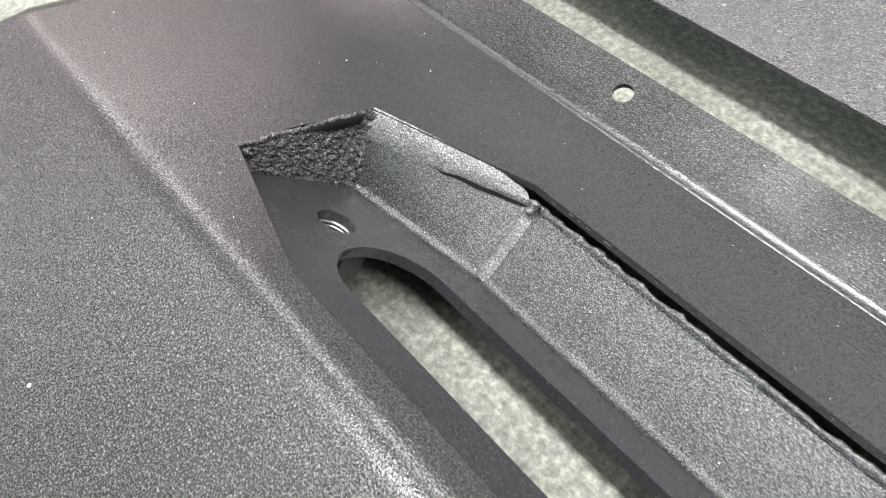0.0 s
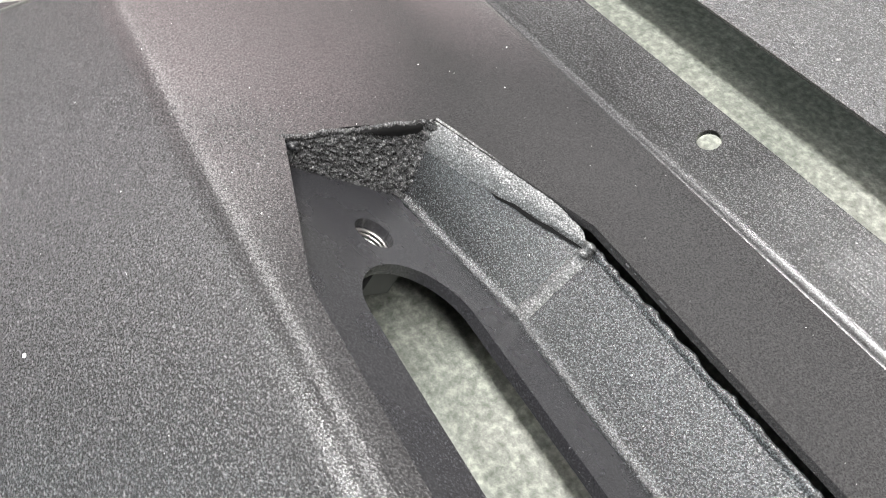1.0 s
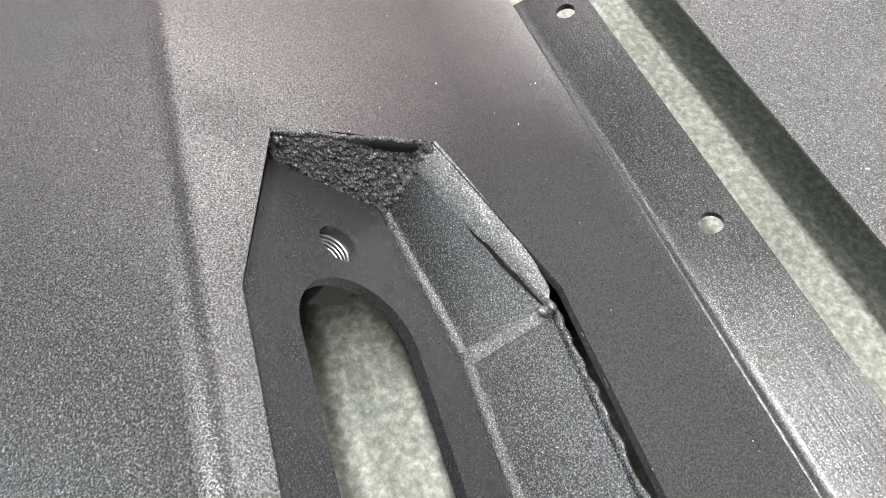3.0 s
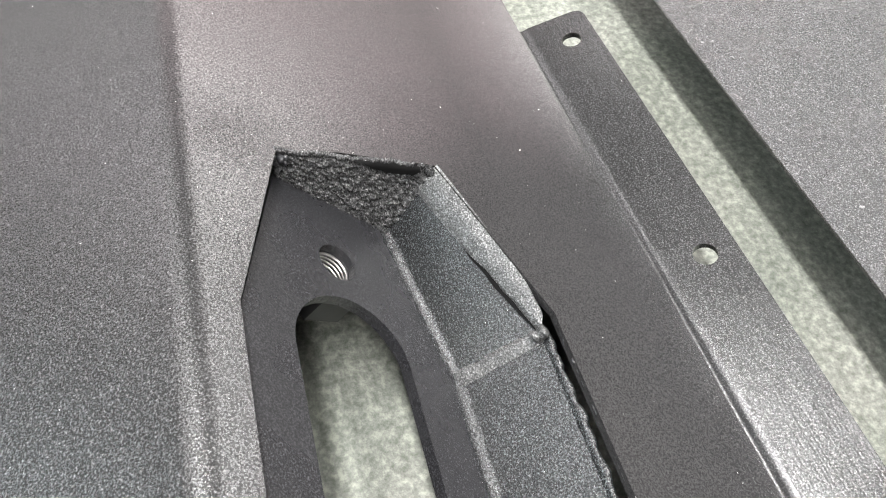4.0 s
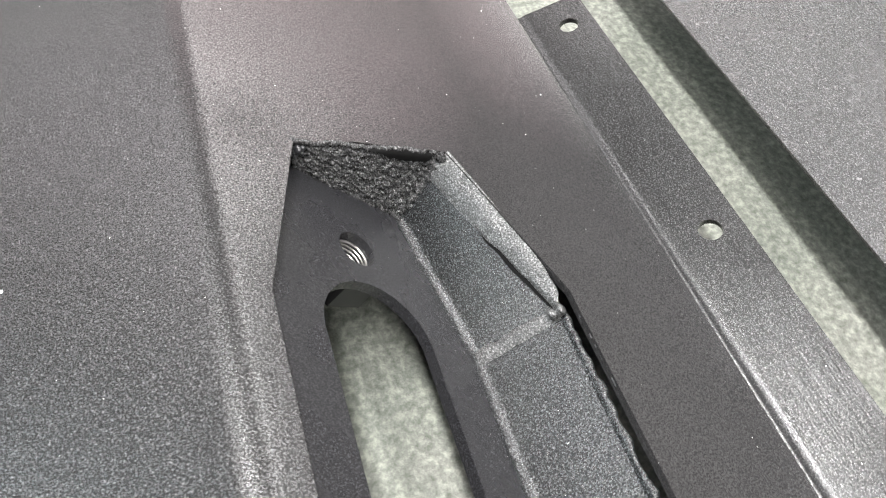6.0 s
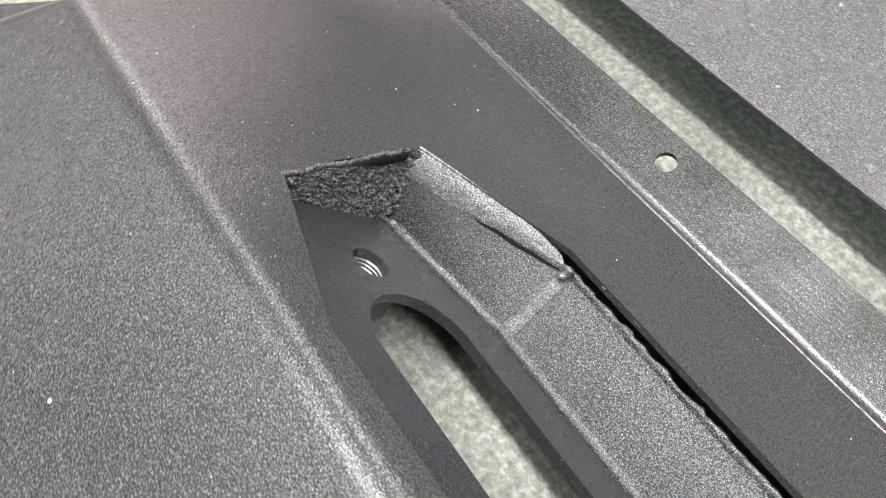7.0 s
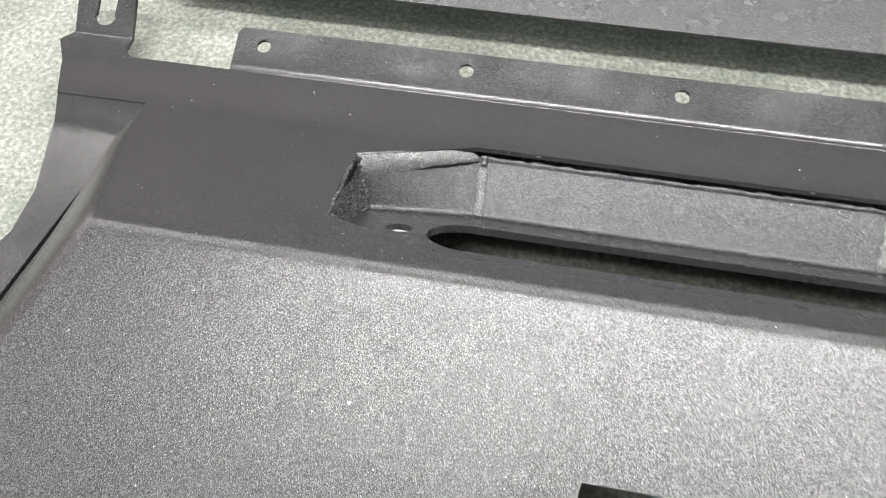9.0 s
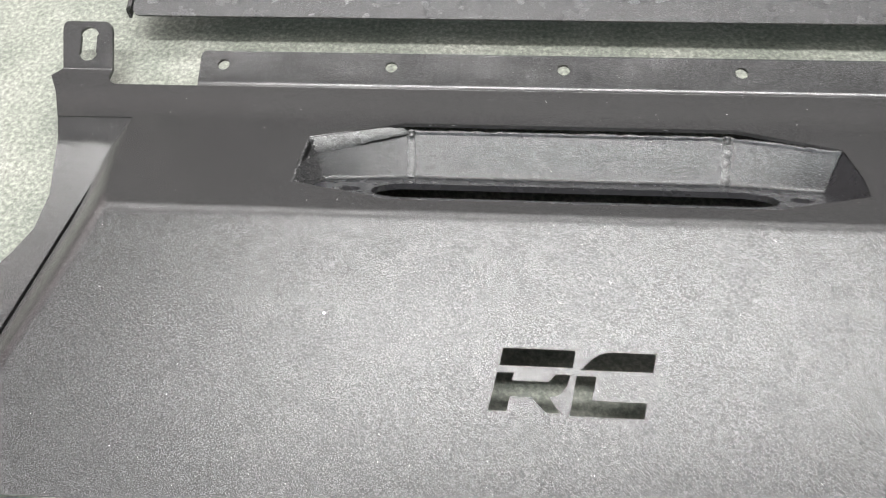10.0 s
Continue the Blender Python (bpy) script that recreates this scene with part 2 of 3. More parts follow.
def grid_patch(rows, thick=0.0):
    """A smooth patch through rows of points; with a back at some thickness."""
    bm = bmesh.new()
    vs = [[bm.verts.new(p) for p in row] for row in rows]
    for r0, r1 in zip(vs, vs[1:]):
        for k in range(len(r0) - 1):
            bm.faces.new((r0[k], r0[k + 1], r1[k + 1], r1[k])).smooth = True
    bm.normal_update()
    if thick:
        back = [[bm.verts.new(v.co - v.normal * thick) for v in row] for row in vs]
        for r0, r1 in zip(back, back[1:]):
            for k in range(len(r0) - 1):
                bm.faces.new((r0[k + 1], r0[k], r1[k], r1[k + 1])).smooth = True
        loop_f = vs[0] + [r[-1] for r in vs[1:-1]] + vs[-1][::-1] + [r[0] for r in vs[-2:0:-1]]
        loop_b = back[0] + [r[-1] for r in back[1:-1]] + back[-1][::-1] + [r[0] for r in back[-2:0:-1]]
        n = len(loop_f)
        a = [bm.verts.new(v.co) for v in loop_f]
        b = [bm.verts.new(v.co) for v in loop_b]
        for i in range(n):
            bm.faces.new((a[(i + 1) % n], a[i], b[i], b[(i + 1) % n])).smooth = False
    return bm


# ---- the room ----
def slab(name, lo, hi, mat, label, category):
    bm = bmesh.new()
    bmesh.ops.create_cube(bm, size=1.0)
    for v in bm.verts:
        v.co = Vector([l + (h - l) * (c + 0.5) for l, h, c in zip(lo, hi, v.co)])
    for f in bm.faces:
        f.smooth = False
    return tagged(new(name, mesh_of(name, bm, mat)), label, category, kind="structure")


ROOM = 2.6
slab("floor", (-ROOM, -ROOM, -0.1), (ROOM, ROOM, 0), CONCRETE, "pale worn concrete workshop floor", "floor")
slab("ceiling", (-ROOM, -ROOM, 2.5), (ROOM, ROOM, 2.6), CEILING, "plain painted workshop ceiling", "ceiling")
# unseen north wall: pale above, dark band added below, to shape the slope's reflections
slab("wall_north", (-ROOM, ROOM, 0.42), (ROOM, ROOM + 0.1, 2.5), PALE_WALL, "plain pale grey workshop wall", "wall")
slab("reflection_band_north", (-ROOM, ROOM - 0.003, 0), (ROOM, ROOM + 0.1, 0.42), DARK_BAND, "unseen dark lower wall band added for the slope's reflection", "wall")
slab("wall_south", (-ROOM, -ROOM - 0.1, 0), (ROOM, -ROOM, 2.5), WALL, "plain grey workshop wall", "wall")
slab("wall_east", (ROOM, -ROOM, 0), (ROOM + 0.1, ROOM, 2.5), WALL, "plain grey workshop wall", "wall")
slab("wall_west", (-ROOM - 0.1, -ROOM, 0), (-ROOM, ROOM, 2.5), WALL, "plain grey workshop wall", "wall")

# ---- the bumper's cross-section, along y ----
FRONT, RIDGE, FOLD, LIFT, EDGE = (-0.1795, 0.0361), (-0.0348, 0.0718), (0.0986, 0.0160), (0.1012, 0.0178), (0.150, 0.0307)


def section(corners, sizes):
    """Points (y, z) of a bent sheet: straight runs with rounded bends."""
    pts = [corners[0]]
    for i in range(1, len(corners) - 1):
        p, a, b = (Vector(corners[k]) for k in (i, i - 1, i + 1))
        s, e = p + (a - p).normalized() * sizes[i - 1], p + (b - p).normalized() * sizes[i - 1]
        for k in range(9):
            f = k / 8
            pts.append(tuple(s * (1 - f) ** 2 + p * 2 * f * (1 - f) + e * f * f))
    return pts + [corners[-1]]


SECTION = section([FRONT, RIDGE, FOLD, LIFT, EDGE], [0.0050, 0.0014, 0.0014])
SY, SZ = [p[0] for p in SECTION], [p[1] for p in SECTION]


def height(y):
    if y >= SY[-1]:
        return SZ[-1] + (y - SY[-1]) * (SZ[-1] - SZ[-2]) / (SY[-1] - SY[-2])
    return float(np.interp(y, SY, SZ))


def skin_height(x, y):
    """The flange's fold, and the tabs' own fold beyond the notches."""
    if abs(x) < 0.2495 or y < 0.088:
        return height(y)
    tab = 0.0203 - (y - 0.088) * 0.08 if y < 0.1112 else 0.0184 + (y - 0.1112) * 0.45
    f = min(1.0, (abs(x) - 0.2495) / 0.05)
    return tab * f + height(y) * (1 - f)


def skin_place(x, y):
    return (x, y, skin_height(x, y))


def skin_normal(x, y):
    s = (skin_height(x, y + 1e-4) - skin_height(x, y - 1e-4)) / 2e-4
    return Vector((0, -s, 1)).normalized()


def winch(y):
    """Height of the winch plate's upper face."""
    return 0.0413 - 0.93 * y


def circle(x, y, r, squash=1.0, n=28):
    return [(x + r * math.cos(2 * math.pi * k / n), y + squash * r * math.sin(2 * math.pi * k / n)) for k in range(n)]


def mirror(points):
    return [(-x, y) for x, y in reversed(points)]


# ---- bumper ----
bumper = thing("steel_bumper", "satin black powder-coated steel winch bumper lying on concrete", "bumper")

left_edge = rounded(
    [(-0.3080, -0.1795), (-0.2850, -0.1200), (-0.2625, -0.0720), (-0.2480, -0.0360), (-0.2745, 0.0560), (-0.3245, 0.0556),
     (-0.3525, 0.1040), (-0.3465, 0.1115), (-0.3499, 0.1428), (-0.3142, 0.1425), (-0.3111, 0.1115), (-0.3112, 0.1030),
     (-0.3065, 0.0968), (-0.2482, 0.0974), (-0.2484, 0.1248), (-0.05, 0.1248)],
    [0, 0, 0, 0.004, 0, 0, 0, 0, 0.006, 0.006, 0.001, 0, 0.003, 0.004, 0.005, 0])
outline = left_edge + mirror(left_edge)
recess_left = [(-0.1010, -0.0245), (-0.1538, -0.0105), (-0.1565, 0.0066), (-0.1560, 0.0357), (-0.1000, 0.0555)]
recess = recess_left + mirror(recess_left)
bolt_holes = [circle(0.1160 * k, 0.1147, 0.0041, 0.93) for k in range(-2, 3)]


def tab_slot(x):
    return [(x + 0.0071 * math.cos(a) * (0.82 if abs(math.sin(a)) < 0.2 else 1.0), 0.1277 + (0.0045 if math.sin(a) >= 0 else -0.0045) + 0.0066 * math.sin(a))
            for a in [2 * math.pi * (k + 0.5) / 28 for k in range(28)]]


BAR = [(-0.0367, -0.1015), (-0.0016, -0.1015), (-0.0030, -0.1098), (-0.0383, -0.1098)]
FIN = rounded([(0.0098, -0.1017), (0.0370, -0.1017), (0.0350, -0.1105), (0.0007, -0.1105)], [0.009, 0, 0, 0])
FORK = [(-0.0392, -0.1129), (-0.0311, -0.1129), (-0.0321, -0.1166), (-0.0145, -0.1166), (-0.0113, -0.1130), (-0.0040, -0.1130),
        (-0.0058, -0.1186), (-0.0099, -0.1229), (-0.0140, -0.1238), (-0.0088, -0.1309), (-0.0158, -0.1309), (-0.0227, -0.1241),
        (-0.0328, -0.1241), (-0.0343, -0.1309), (-0.0432, -0.1309)]
ANGLE = [(-0.0012, -0.1132), (0.0083, -0.1132), (0.0060, -0.1244), (0.0318, -0.1244), (0.0304, -0.1318), (-0.0046, -0.1318)]
cutouts = [BAR, FIN, FORK, ANGLE]

part("skin", sheet(outline, [recess, tab_slot(-0.3300), tab_slot(0.3300)] + bolt_holes + cutouts, SY[1:-1] + [SY[1] - 0.0004, SY[9] + 0.0004, SY[10] - 0.0004, SY[-2] + 0.0004] + [0.088, 0.1105, 0.1115, 0.1125], skin_place, skin_normal, 0.0024),
     COAT_SHELL, bumper, "bent sheet steel shell with a punched flange")

# winch plate with its slot and bolt holes
plate_left = [(-0.1010, -0.0252), (-0.1560, -0.0120), (-0.1560, 0.0120), (-0.1490, 0.0182), (-0.0960, 0.0272)]
plate_outline = plate_left + mirror(plate_left)
SLOT_R = 0.0189
slot = [(0.0952 * (1 if math.cos(a) > 0 else -1) + SLOT_R * math.cos(a), -0.0006 + 0.732 * SLOT_R * math.sin(a)) for a in [2 * math.pi * (k + 0.5) / 44 for k in range(44)]]
winch_n = Vector((0, 0.683, 0.731))
part("winch_plate", sheet(plate_outline, [slot, circle(-0.127, 0, 0.0062, 0.731), circle(0.127, 0, 0.0062, 0.731)], [],
                          lambda x, y: (x, y, winch(y)), lambda x, y: winch_n, 0.0035), COAT, bumper, "thick slotted plate with two threaded holes")


# walls of the recess
def wall_panel(a, b, c, d, thick, n=12):
    """A quad from a-b below to d-c above, finely divided."""
    rows = []
    for j in range(5):
        f = j / 4
        rows.append(between(Vector(a).lerp(Vector(d), f), Vector(b).lerp(Vector(c), f), n))
    return grid_patch(rows, thick)


INNER, TOPC = (0.1485, 0.0172, winch(0.0172)), (0.1548, 0.0345, 0.0410)
WB, WT = (0.0955, 0.0263, winch(0.0263)), (0.0972, 0.0522, 0.0298)


def flip(p):
    return (-p[0], p[1], p[2])


part("recess_wall", wall_panel(flip(INNER), flip(WB), flip(WT), flip(TOPC), 0.003), COAT_GRAIN, bumper)
part("recess_wall", wall_panel(flip(WB), WB, WT, flip(WT), 0.003, 30), COAT_GRAIN, bumper)
part("recess_wall", wall_panel(WB, INNER, TOPC, WT, 0.003), COAT_GRAIN, bumper)
for s in (-1, 1):
    tip = Vector((s * 0.1535, -0.0110, winch(-0.0110)))
    lower, upper = Vector((s * 0.1485, 0.0172, winch(0.0172))), Vector((s * 0.1560, 0.0357, 0.0412))
    rows, n = [], 96
    for j in range(n + 1):
        g = j / n
        a, b = tip.lerp(lower, g), Vector((s * 0.1550, -0.0108, 0.0610)).lerp(upper, g)
        row = between(a, b, n)
        if s < 0:
            for k, q in enumerate(row):
                edge = min(1.0, 6 * (1 - k / n) + 0.25, 5 * k / n + 0.3)
                q.x += edge * (0.0006 * noise.noise(q * 330) + 0.0009 * noise.noise(q * 800) + 0.0009 * noise.noise(q * 1400) + 0.0006)
        rows.append(row if s > 0 else row[::-1])
    part("recess_end", grid_patch(rows, 0.002), COAT_ROUGH if s < 0 else COAT, bumper, "rough weld-spattered end plate" if s < 0 else "smooth dark end plate")

# the weld lip, ground smooth, over the first wall, and a strip below it coloured as the crack's shade
TL, TR, BL, BR = Vector(flip(TOPC)), Vector(flip(WT)), Vector(flip(INNER)), Vector(flip(WB))
rows, crack_shade = [], []
wall_out = (BR - BL).cross(TL - BL).normalized()
wall_out = wall_out if wall_out.y < 0 else -wall_out
for i in range(33):
    f = i / 32
    x = -0.1560 + f * 0.0535
    foot_f, head_f = BL.lerp(BR, f), TL.lerp(TR, f)
    low = foot_f.lerp(head_f, 0.68 + 0.26 * f) + wall_out * 0.0002
    ey = 0.0357 + (x + 0.1560) * (0.0555 - 0.0357) / 0.0560
    end = Vector((x, ey + 0.0010 - 0.0022 * f * f, height(ey) + 0.0001 - 0.0012 * f * f))
    mid = foot_f.lerp(head_f, 0.90 + 0.09 * f) + wall_out * (0.0012 + 0.0004 * f)
    row = [low * (1 - g) ** 2 + mid * 2 * g * (1 - g) + end * g * g for g in [k / 12 for k in range(13)]]
    for q in row[1:-1]:
        q += wall_out * (0.00025 * noise.noise(q * 300) + 0.00035 * f * noise.noise(q * 520))
    taper = max(0.0, (f - 0.84) / 0.16) ** 1.5
    row = [q.lerp(row[3], 0.45 * taper * (0.7 + 0.6 * noise.noise(q * 400))) for q in row]
    rows.append(row)
    # no real opening: the crack's darkness is a near-black sheet on the wall
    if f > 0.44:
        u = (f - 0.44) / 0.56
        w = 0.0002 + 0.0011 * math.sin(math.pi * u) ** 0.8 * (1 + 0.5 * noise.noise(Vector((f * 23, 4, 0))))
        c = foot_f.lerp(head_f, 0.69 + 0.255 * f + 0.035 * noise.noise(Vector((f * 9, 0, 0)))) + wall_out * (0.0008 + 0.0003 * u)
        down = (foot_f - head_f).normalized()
        crack_shade.append([c - down * w * 0.5, c + down * w * 0.5 - wall_out * 0.0002])
part("weld_lip", grid_patch([list(r) for r in zip(*rows)], 0.0), COAT_LIT, bumper, "smoothly ground weld lip")
part("crack_shade", grid_patch([list(r) for r in zip(*crack_shade)], 0.0), NEAR_BLACK, bumper, "near-black strip for the shade in the crack under the weld lip")

# weld beads
HEADS = {flip(INNER): flip(TOPC), flip(WB): flip(WT), WB: WT, INNER: TOPC}
for a, b in ((flip(INNER), flip(WB)), (flip(WB), WB), (WB, INNER)):
    along = (Vector(b) - Vector(a)).normalized()
    up_a, up_b = ((Vector(HEADS[p]) - Vector(p)).normalized() for p in (a, b))
    out = winch_n.cross(along).normalized()
    out = out if out.y < 0 else -out
    rows = []
    for i, q in enumerate(between(a, b, 90)):
        up = up_a.lerp(up_b, i / 90)
        w = 0.0023 * (1 + 0.22 * noise.noise(q * 160) + 0.10 * noise.noise(q * 600))
        foot, head, mid = q + out * w + winch_n * 0.00003, q + up * w + out * 0.00003, q + (out + up) * 0.00025
        row = [foot * (1 - g) ** 2 + mid * 2 * g * (1 - g) + head * g * g for g in [k / 8 for k in range(9)]]
        rows.append([p + winch_n * 0.00012 * noise.noise(p * 900) for p in row])
    part("weld_fillet", grid_patch(rows), COAT_GRAIN, bumper, "softly rounded painted weld fillet")
for s in (-1, 1):
    a, b = Vector((s * WB[0], WB[1], WB[2])), Vector((s * WT[0], WT[1], WT[2]))
    seam = between(a, b, 28)
    rows = []
    for i, q in enumerate(seam):
        lumpy = 1.0 if s > 0 else 0.45
        bulge = 0.0009 * (1 + lumpy * noise.noise(q * 330)) * (1.7 if i < 4 or i > 25 else 1.0)
        row = []
        for k in range(11):
            g = (k / 10 - 0.5) * 2
            row.append(q + Vector((g * 0.0036 + 0.0007 * lumpy * noise.noise(q * 260), 0.0004, 0)) + Vector((0, -0.41, 0.91))
                       * (bulge * (1 - g * g) ** 1.3 + 0.00015 * noise.noise(q * 700 + Vector((g, 0, 0))) - 0.0005 * (abs(g) > 0.95)))
        rows.append(row)
    part("weld_seam", grid_patch(rows), COAT_LIT, bumper)
    part("weld_drop", tube([b + Vector((-s * 0.0014, -0.004 + 0.0005 * k, -0.0006 + 0.0004 * k)) for k in range(9)], 0.0017, 10, 0.7, s, 500), COAT_LIT, bumper)
# uneven paint bead along the walls' upper edge, and drips on the cut edge
def ragged_edge(a, b, seed, n):
    """Curled, torn-looking paint along a wall's upper edge."""
    a, b = Vector(a), Vector(b)
    rows = []
    for i, q in enumerate(between(a, b, n)):
        p = q * 1.0 + Vector((seed, 0, 0))
        h = 0.0007 + 0.0011 * max(0.0, noise.noise(p * 210) + 0.35) + 0.0005 * noise.noise(p * 700)
        lean = 0.0006 + 0.0005 * noise.noise(p * 330)
        up, front = Vector((0, 0.89, 0.45)), Vector((0, -0.45, 0.89))
        rows.append([q - up * 0.0016 + front * 0.0001, q - up * 0.0006 + front * lean, q + up * h * 0.5 + front * (lean + 0.0003),
                     q + up * h + front * lean * 0.5, q + up * h * 0.9 - front * 0.0012])
    return grid_patch(rows)


part("paint_edge", ragged_edge(flip(WT), WT, 2.0, 300), COAT_GRAIN, bumper, "ragged curled paint edge")
part("paint_edge", ragged_edge(WT, TOPC, 4.0, 90), COAT_GRAIN, bumper, "ragged curled paint edge")
rng = random.Random(4)
for k in range(30):
    x = -0.095 + 0.19 * rng.random() ** 1.7
    q = Vector((x, 0.0553, height(0.0555) - 0.0009 - 0.002 * rng.random()))
    part("paint_drip", tube(between(q, q + Vector((0.0012 + 0.003 * rng.random(), 0, 0)), 5), 0.00028 + 0.0003 * rng.random(), 6, 0.3, k), COAT, bumper)

for k in range(9):
    q = Vector((-0.1545 + 0.002 * rng.random(), -0.0125 + 0.005 * rng.random(), 0.0560 + 0.0035 * rng.random()))
    part("weld_drop", tube(between(q, q + Vector((0.0008, -0.0006, 0.0010 * rng.random())), 5), 0.0006 + 0.0006 * rng.random(), 8, 0.4, k), COAT, bumper)

# lumpy weld metal round the rough end plate
tip_top, tip_low = Vector((-0.1552, -0.0116, 0.0616)), Vector((-0.1535, -0.0110, winch(-0.0110)))
far_top, far_low = Vector((-0.1562, 0.0357, 0.0413)), Vector((-0.1485, 0.0172, winch(0.0172)))
for k, (a, b, r) in enumerate(((tip_top, far_top, 0.0009), (tip_low, far_low, 0.0008), (far_low, far_top, 0.0021), (tip_low, tip_top, 0.0011))):
    line = [q + 0.0009 * Vector((noise.noise(q * 500), noise.noise(q * 500 + Vector((9, 0, 0))), 0.6 * noise.noise(q * 700))) for q in between(a, b, 70)]
    part("weld_bead", tube(line, r, 12, 0.55, 3.0 + k, 520), COAT_ROUGH, bumper, "lumpy spattered weld")

# near-black strip along the cut edge of the shell above the rough end plate
rows = []
for i in range(25):
    f = i / 24
    q = tip_top.lerp(far_top, 0.48 + 0.42 * f) + Vector((0.0014, 0, 0.0002))
    h = 0.0030 * min(1.0, f / 0.45) ** 1.2 * min(1.0, (1 - f) / 0.2 + 0.35) + 0.0009 * noise.noise(Vector((f * 14, 3, 0)))
    rows.append([q + Vector((0.0006, 0, -h)), q + Vector((0.0004, 0, -h * 0.5)), q, q + Vector((-0.0022, 0, 0.0002))])
part("cut_edge", grid_patch(rows), NEAR_BLACK, bumper, "smooth dark cut edge of the sheet")

# weld spatter strewn over the shell beside the rough corner
def spatter(count, seed):
    rnd = random.Random(seed)
    ball = bmesh.new()
    bmesh.ops.create_icosphere(ball, subdivisions=1, radius=1.0)
    unit, faces = [v.co.copy() for v in ball.verts], [[v.index for v in f.verts] for f in ball.faces]
    ball.free()
    bm = bmesh.new()
    made = 0
    while made < count:
        x, y = rnd.gauss(-0.160, 0.010), rnd.gauss(-0.020, 0.011)
        if made % 4 == 0:
            f = rnd.random()
            x, y = -0.152 + 0.045 * f + rnd.gauss(0, 0.003), -0.0165 - 0.012 * f + rnd.gauss(0, 0.0025)
        if inside((x, y), recess) or x < -0.2 or y > 0.03:
            continue
        made += 1
        r = 0.00012 + 0.00030 * rnd.random() ** 3
        vs = [bm.verts.new(Vector((x, y, skin_height(x, y))) + Vector((u.x * r, u.y * r, u.z * r * 0.6))) for u in unit]
        for f in faces:
            bm.faces.new([vs[k] for k in f]).smooth = True
    return bm


tagged(part("weld_spatter", spatter(520, 11), COAT_ROUGH, bumper, "fine specks of painted weld spatter"), kind="stuff")

# threaded nuts welded under the winch plate
wu = Vector((0, 0.731, -0.683))
for s in (-1, 1):
    c = Vector((s * 0.127, 0, winch(0)))
    bm = bmesh.new()
    rings = []
    for r, d, hexa in ((0.0125, 0.0036, True), (0.0125, 0.0135, True), (0.0056, 0.0135, False), (0.0056, 0.0036, False)):
        ring = []
        for k in range(24):
            a = 2 * math.pi * k / 24 + 0.2
            rr = r * math.cos(math.pi / 6) / math.cos((a - 0.2 + math.pi / 6) % (math.pi / 3) - math.pi / 6) if hexa else r
            ring.append(bm.verts.new(c + Vector((1, 0, 0)) * rr * math.cos(a) + wu * rr * math.sin(a) - winch_n * d))
        rings.append(ring)
    for r0, r1 in zip(rings, rings[1:] + rings[:1]):
        for k in range(24):
            bm.faces.new((r0[k], r0[(k + 1) % 24], r1[(k + 1) % 24], r1[k])).smooth = False
    bmesh.ops.recalc_face_normals(bm, faces=bm.faces)
    nut = part("nut", bm, NUT_COAT, bumper, "black hexagonal nut welded underneath")
    turns = [c + (Vector((1, 0, 0)) * math.cos(a) + wu * math.sin(a)) * 0.0057 - winch_n * (0.0030 + 0.00125 * a / (2 * math.pi))
             for a in [2 * math.pi * k / 26 for k in range(26 * 7)]]
    part("thread", tube(turns, 0.00055, 6), STEEL, nut, "bright bare steel thread")

# two unseen sheets added inside and below only to shut the light out
part("light_block_inner", wall_panel((-0.25, 0.080, 0.002), (0.25, 0.080, 0.002), (0.25, 0.080, height(0.08) - 0.004), (-0.25, 0.080, height(0.08) - 0.004), 0.003), COAT, bumper)
part("light_block_lower", wall_panel((-0.30, -0.172, 0.004), (0.30, -0.172, 0.004), (0.30, -0.1785, 0.0335), (-0.30, -0.1785, 0.0335), 0.003), COAT, bumper)

# side wings
def wing_height(y):
    f = min(1.0, max(0.0, (0.0562 - y) / 0.016))
    return 0.0332 - 0.0050 * f * (1.6 - 0.6 * f) + 0.0022 * f * (1 - f) ** 2 * 3 + (min(y, 0.0442) - 0.0442) * 0.046


def finer(rows, n=5):
    """The rows of numbers with n - 1 more between each two."""
    return [tuple(a + (b - a) * k / n for a, b in zip(p, q)) for p, q in zip(rows, rows[1:]) for k in range(n)] + [tuple(rows[-1])]


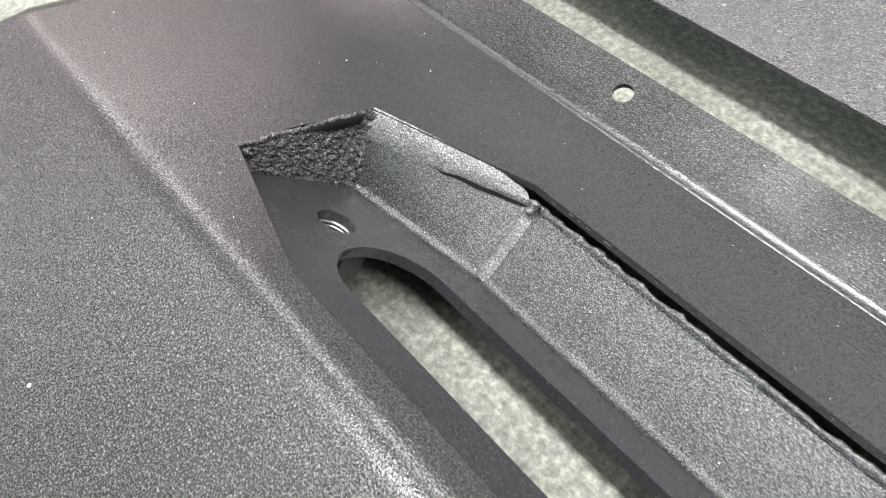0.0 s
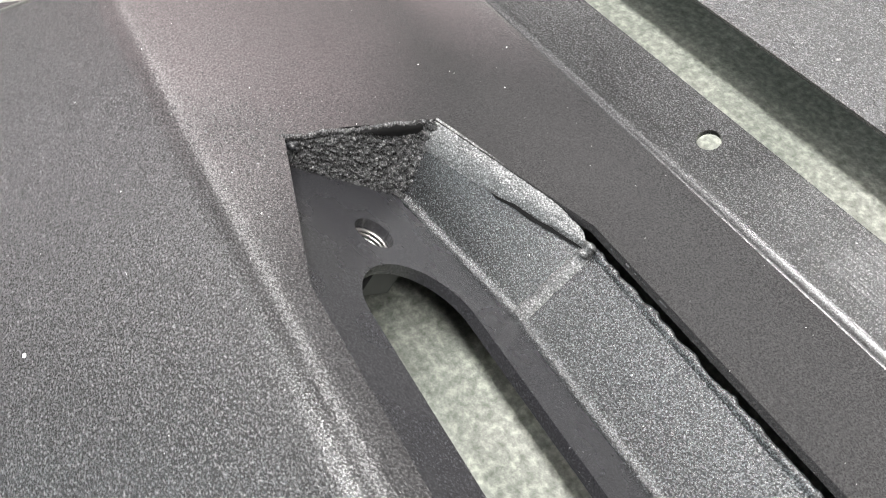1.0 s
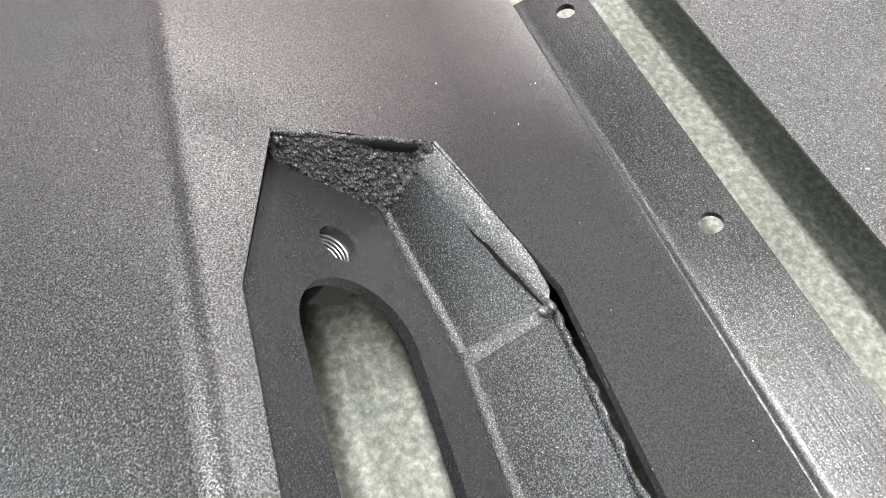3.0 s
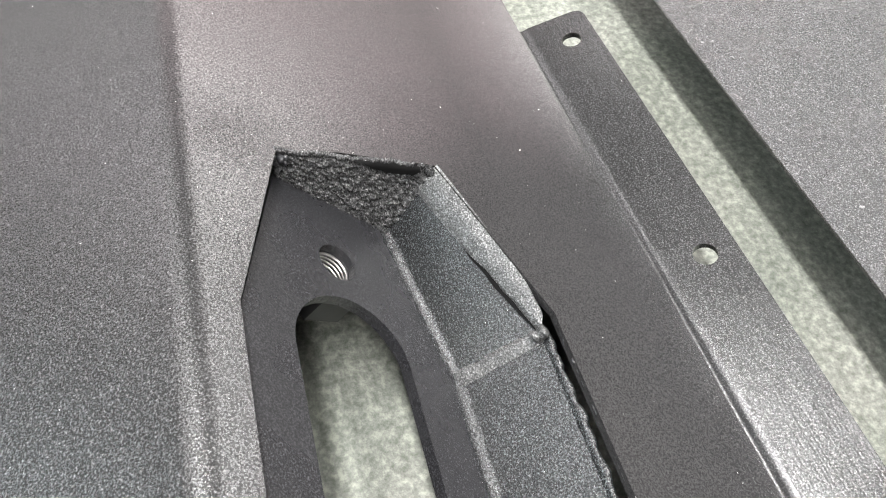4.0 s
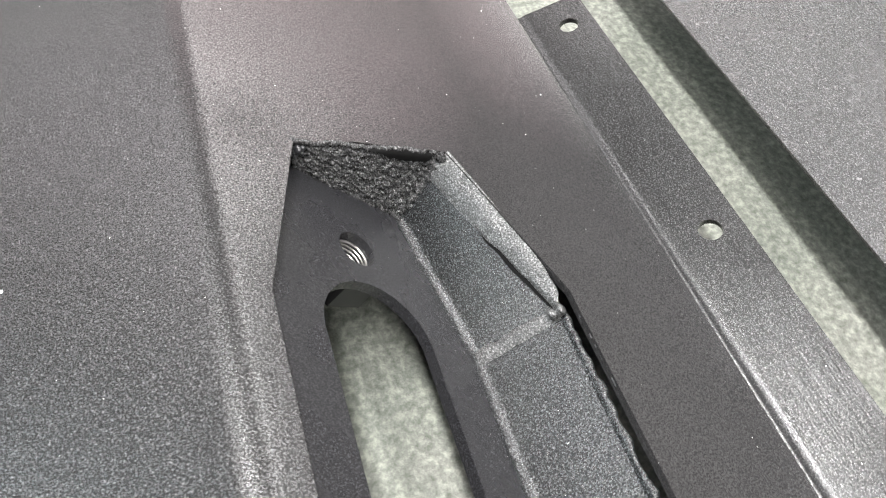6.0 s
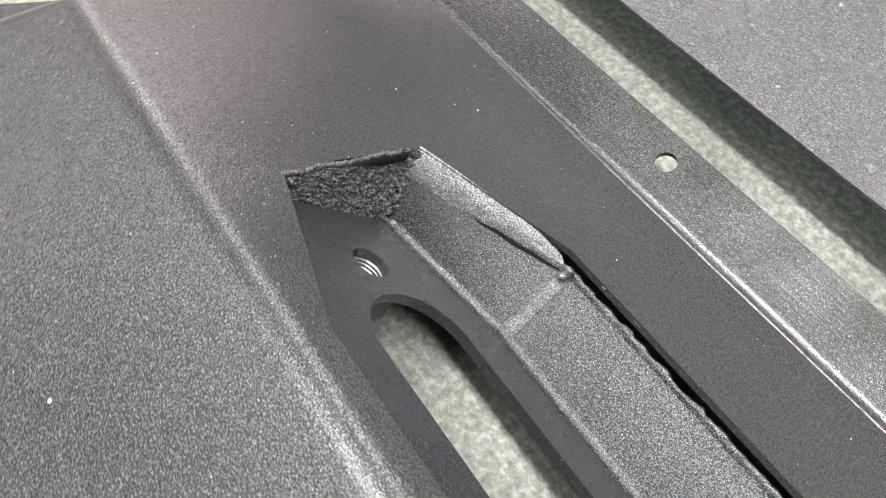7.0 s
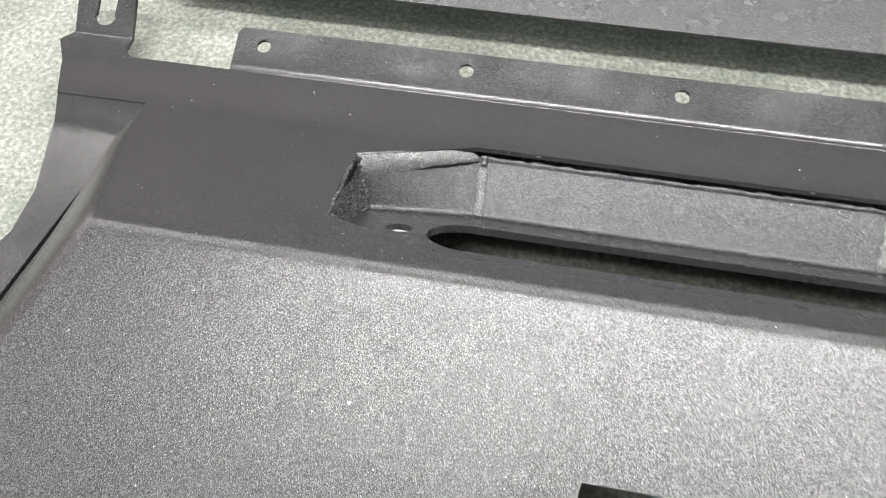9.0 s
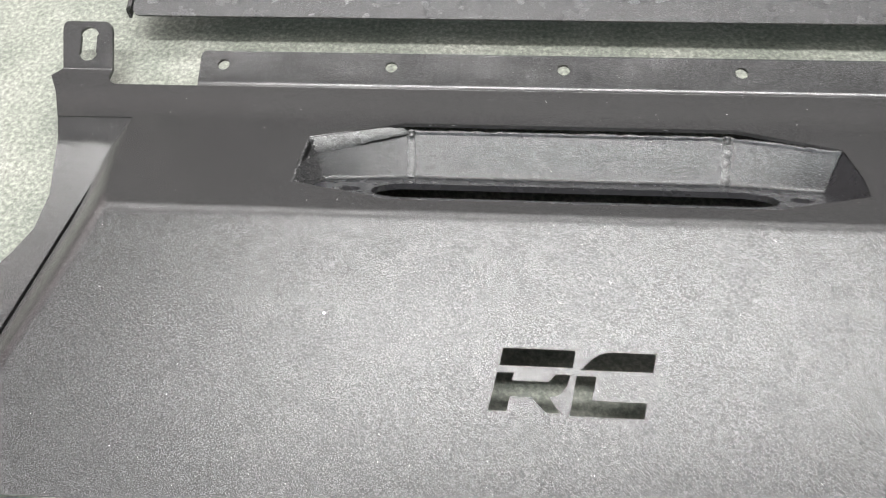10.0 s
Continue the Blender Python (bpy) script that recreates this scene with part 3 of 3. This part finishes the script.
for s in (-1, 1):
    rows, wing = [], []
    top_line = [(-0.2745, 0.0560), (-0.2640, 0.0200), (-0.2556, -0.0100), (-0.2480, -0.0360), (-0.2550, -0.0540), (-0.2625, -0.0720), (-0.2850, -0.1200), (-0.3080, -0.1795)]
    foot = [0.0562, 0.0300, 0.0020, -0.0250, -0.0450, -0.0650, -0.1080, -0.1720]
    foot = [f[0] for f in finer([(f,) for f in foot])]
    for (x, y), fy in zip(finer(top_line), foot):
        a = Vector((x, y, height(y)))
        c = Vector((-0.2750 - 0.0035 * min(1, (0.0562 - fy) / 0.03) + (fy - 0.0562) * 0.258, fy, wing_height(fy)))
        c.z -= 0.0032 * min(1.0, max(0.0, (0.040 - fy) / 0.05))
        m = a + Vector((-min(0.014, 0.75 * abs(a.x - c.x)), 0, 0.0004))
        row = [a * (1 - f) ** 2 + m * 2 * f * (1 - f) + c * f * f for f in [k / 10 for k in range(11)]]
        rows.append([Vector((-s * p.x, p.y, p.z)) for p in (row if s > 0 else row[::-1])])
    part("side_slope", grid_patch(rows[::-1], 0.002), COAT_SHELL, bumper)
    outer = [(-0.3245, 0.0558), (-0.3215, 0.0352), (-0.3150, 0.0000), (-0.3170, -0.0240), (-0.3250, -0.0400), (-0.3380, -0.0600), (-0.3600, -0.1000), (-0.3950, -0.1720)]
    for (x, y), fy in zip(finer(outer), foot):
        c = Vector((-0.2750 - 0.0035 * min(1, (0.0562 - fy) / 0.03) + (fy - 0.0562) * 0.258, fy, wing_height(fy)))
        o = Vector((x, y, wing_height(y)))
        row = between(c, o, 4)
        wing.append([Vector((-s * p.x, p.y, p.z)) for p in (row if s > 0 else row[::-1])])
    part("side_wing", grid_patch(wing[::-1], 0.003), COAT_SHELL, bumper)

# ---- second plate ----
other = thing("flat_bumper", "second satin black steel bumper lying face up behind the first", "bumper")
po = rounded([(-0.3060, 0.1545), (0.90, 0.1545), (0.90, 0.75), (-0.3060, 0.75)], [0.008, 0, 0, 0.008])
part("face", sheet(po, [], [], lambda x, y: (x, y, 0.0280 + (y - 0.1545) * 0.17), lambda x, y: Vector((0, -0.17, 1)).normalized(), 0.0016), COAT_FLAT, other)

rows = []
for y in (0.161, 0.3, 0.5, 0.745):
    z = 0.0280 + (y - 0.1545) * 0.17
    rows.append([Vector((-0.3065 - 0.004 * math.sin(a), y, z - 0.0045 + 0.004 * math.cos(a) )) for a in [math.pi / 2 * k / 6 for k in range(7)]] + [Vector((-0.3105, y, z - 0.010))])
part("edge_return", grid_patch(rows, 0.002), COAT_FLAT, other)

# ---- pale flecks of dust and overspray on the bumper ----
fleck = bmesh.new()
bmesh.ops.create_icosphere(fleck, subdivisions=1, radius=0.00055)
for v in fleck.verts:
    v.co.z *= 0.5
WHITE = plain_material("white_fleck", (0.75, 0.75, 0.73), 0.6)
marks = [(-0.1262, -0.0883)] + [(rng.uniform(-0.26, 0.25), rng.uniform(-0.16, 0.095)) for k in range(170)]
me = mesh_of("dust_fleck", fleck, WHITE)
for k, (x, y) in enumerate(marks):
    if inside((x, y), recess) or not inside((x, y), outline) or (k and y < -0.03 and k % 4):
        continue
    ob = new("dust_fleck", me)
    ob.parent = bumper
    ob.location = (x, y, height(y) + 0.0001)
    ob.scale = (1.25, 1.0, 1.0) if k == 0 else [0.16 + 0.22 * rng.random() ** 3] * 3
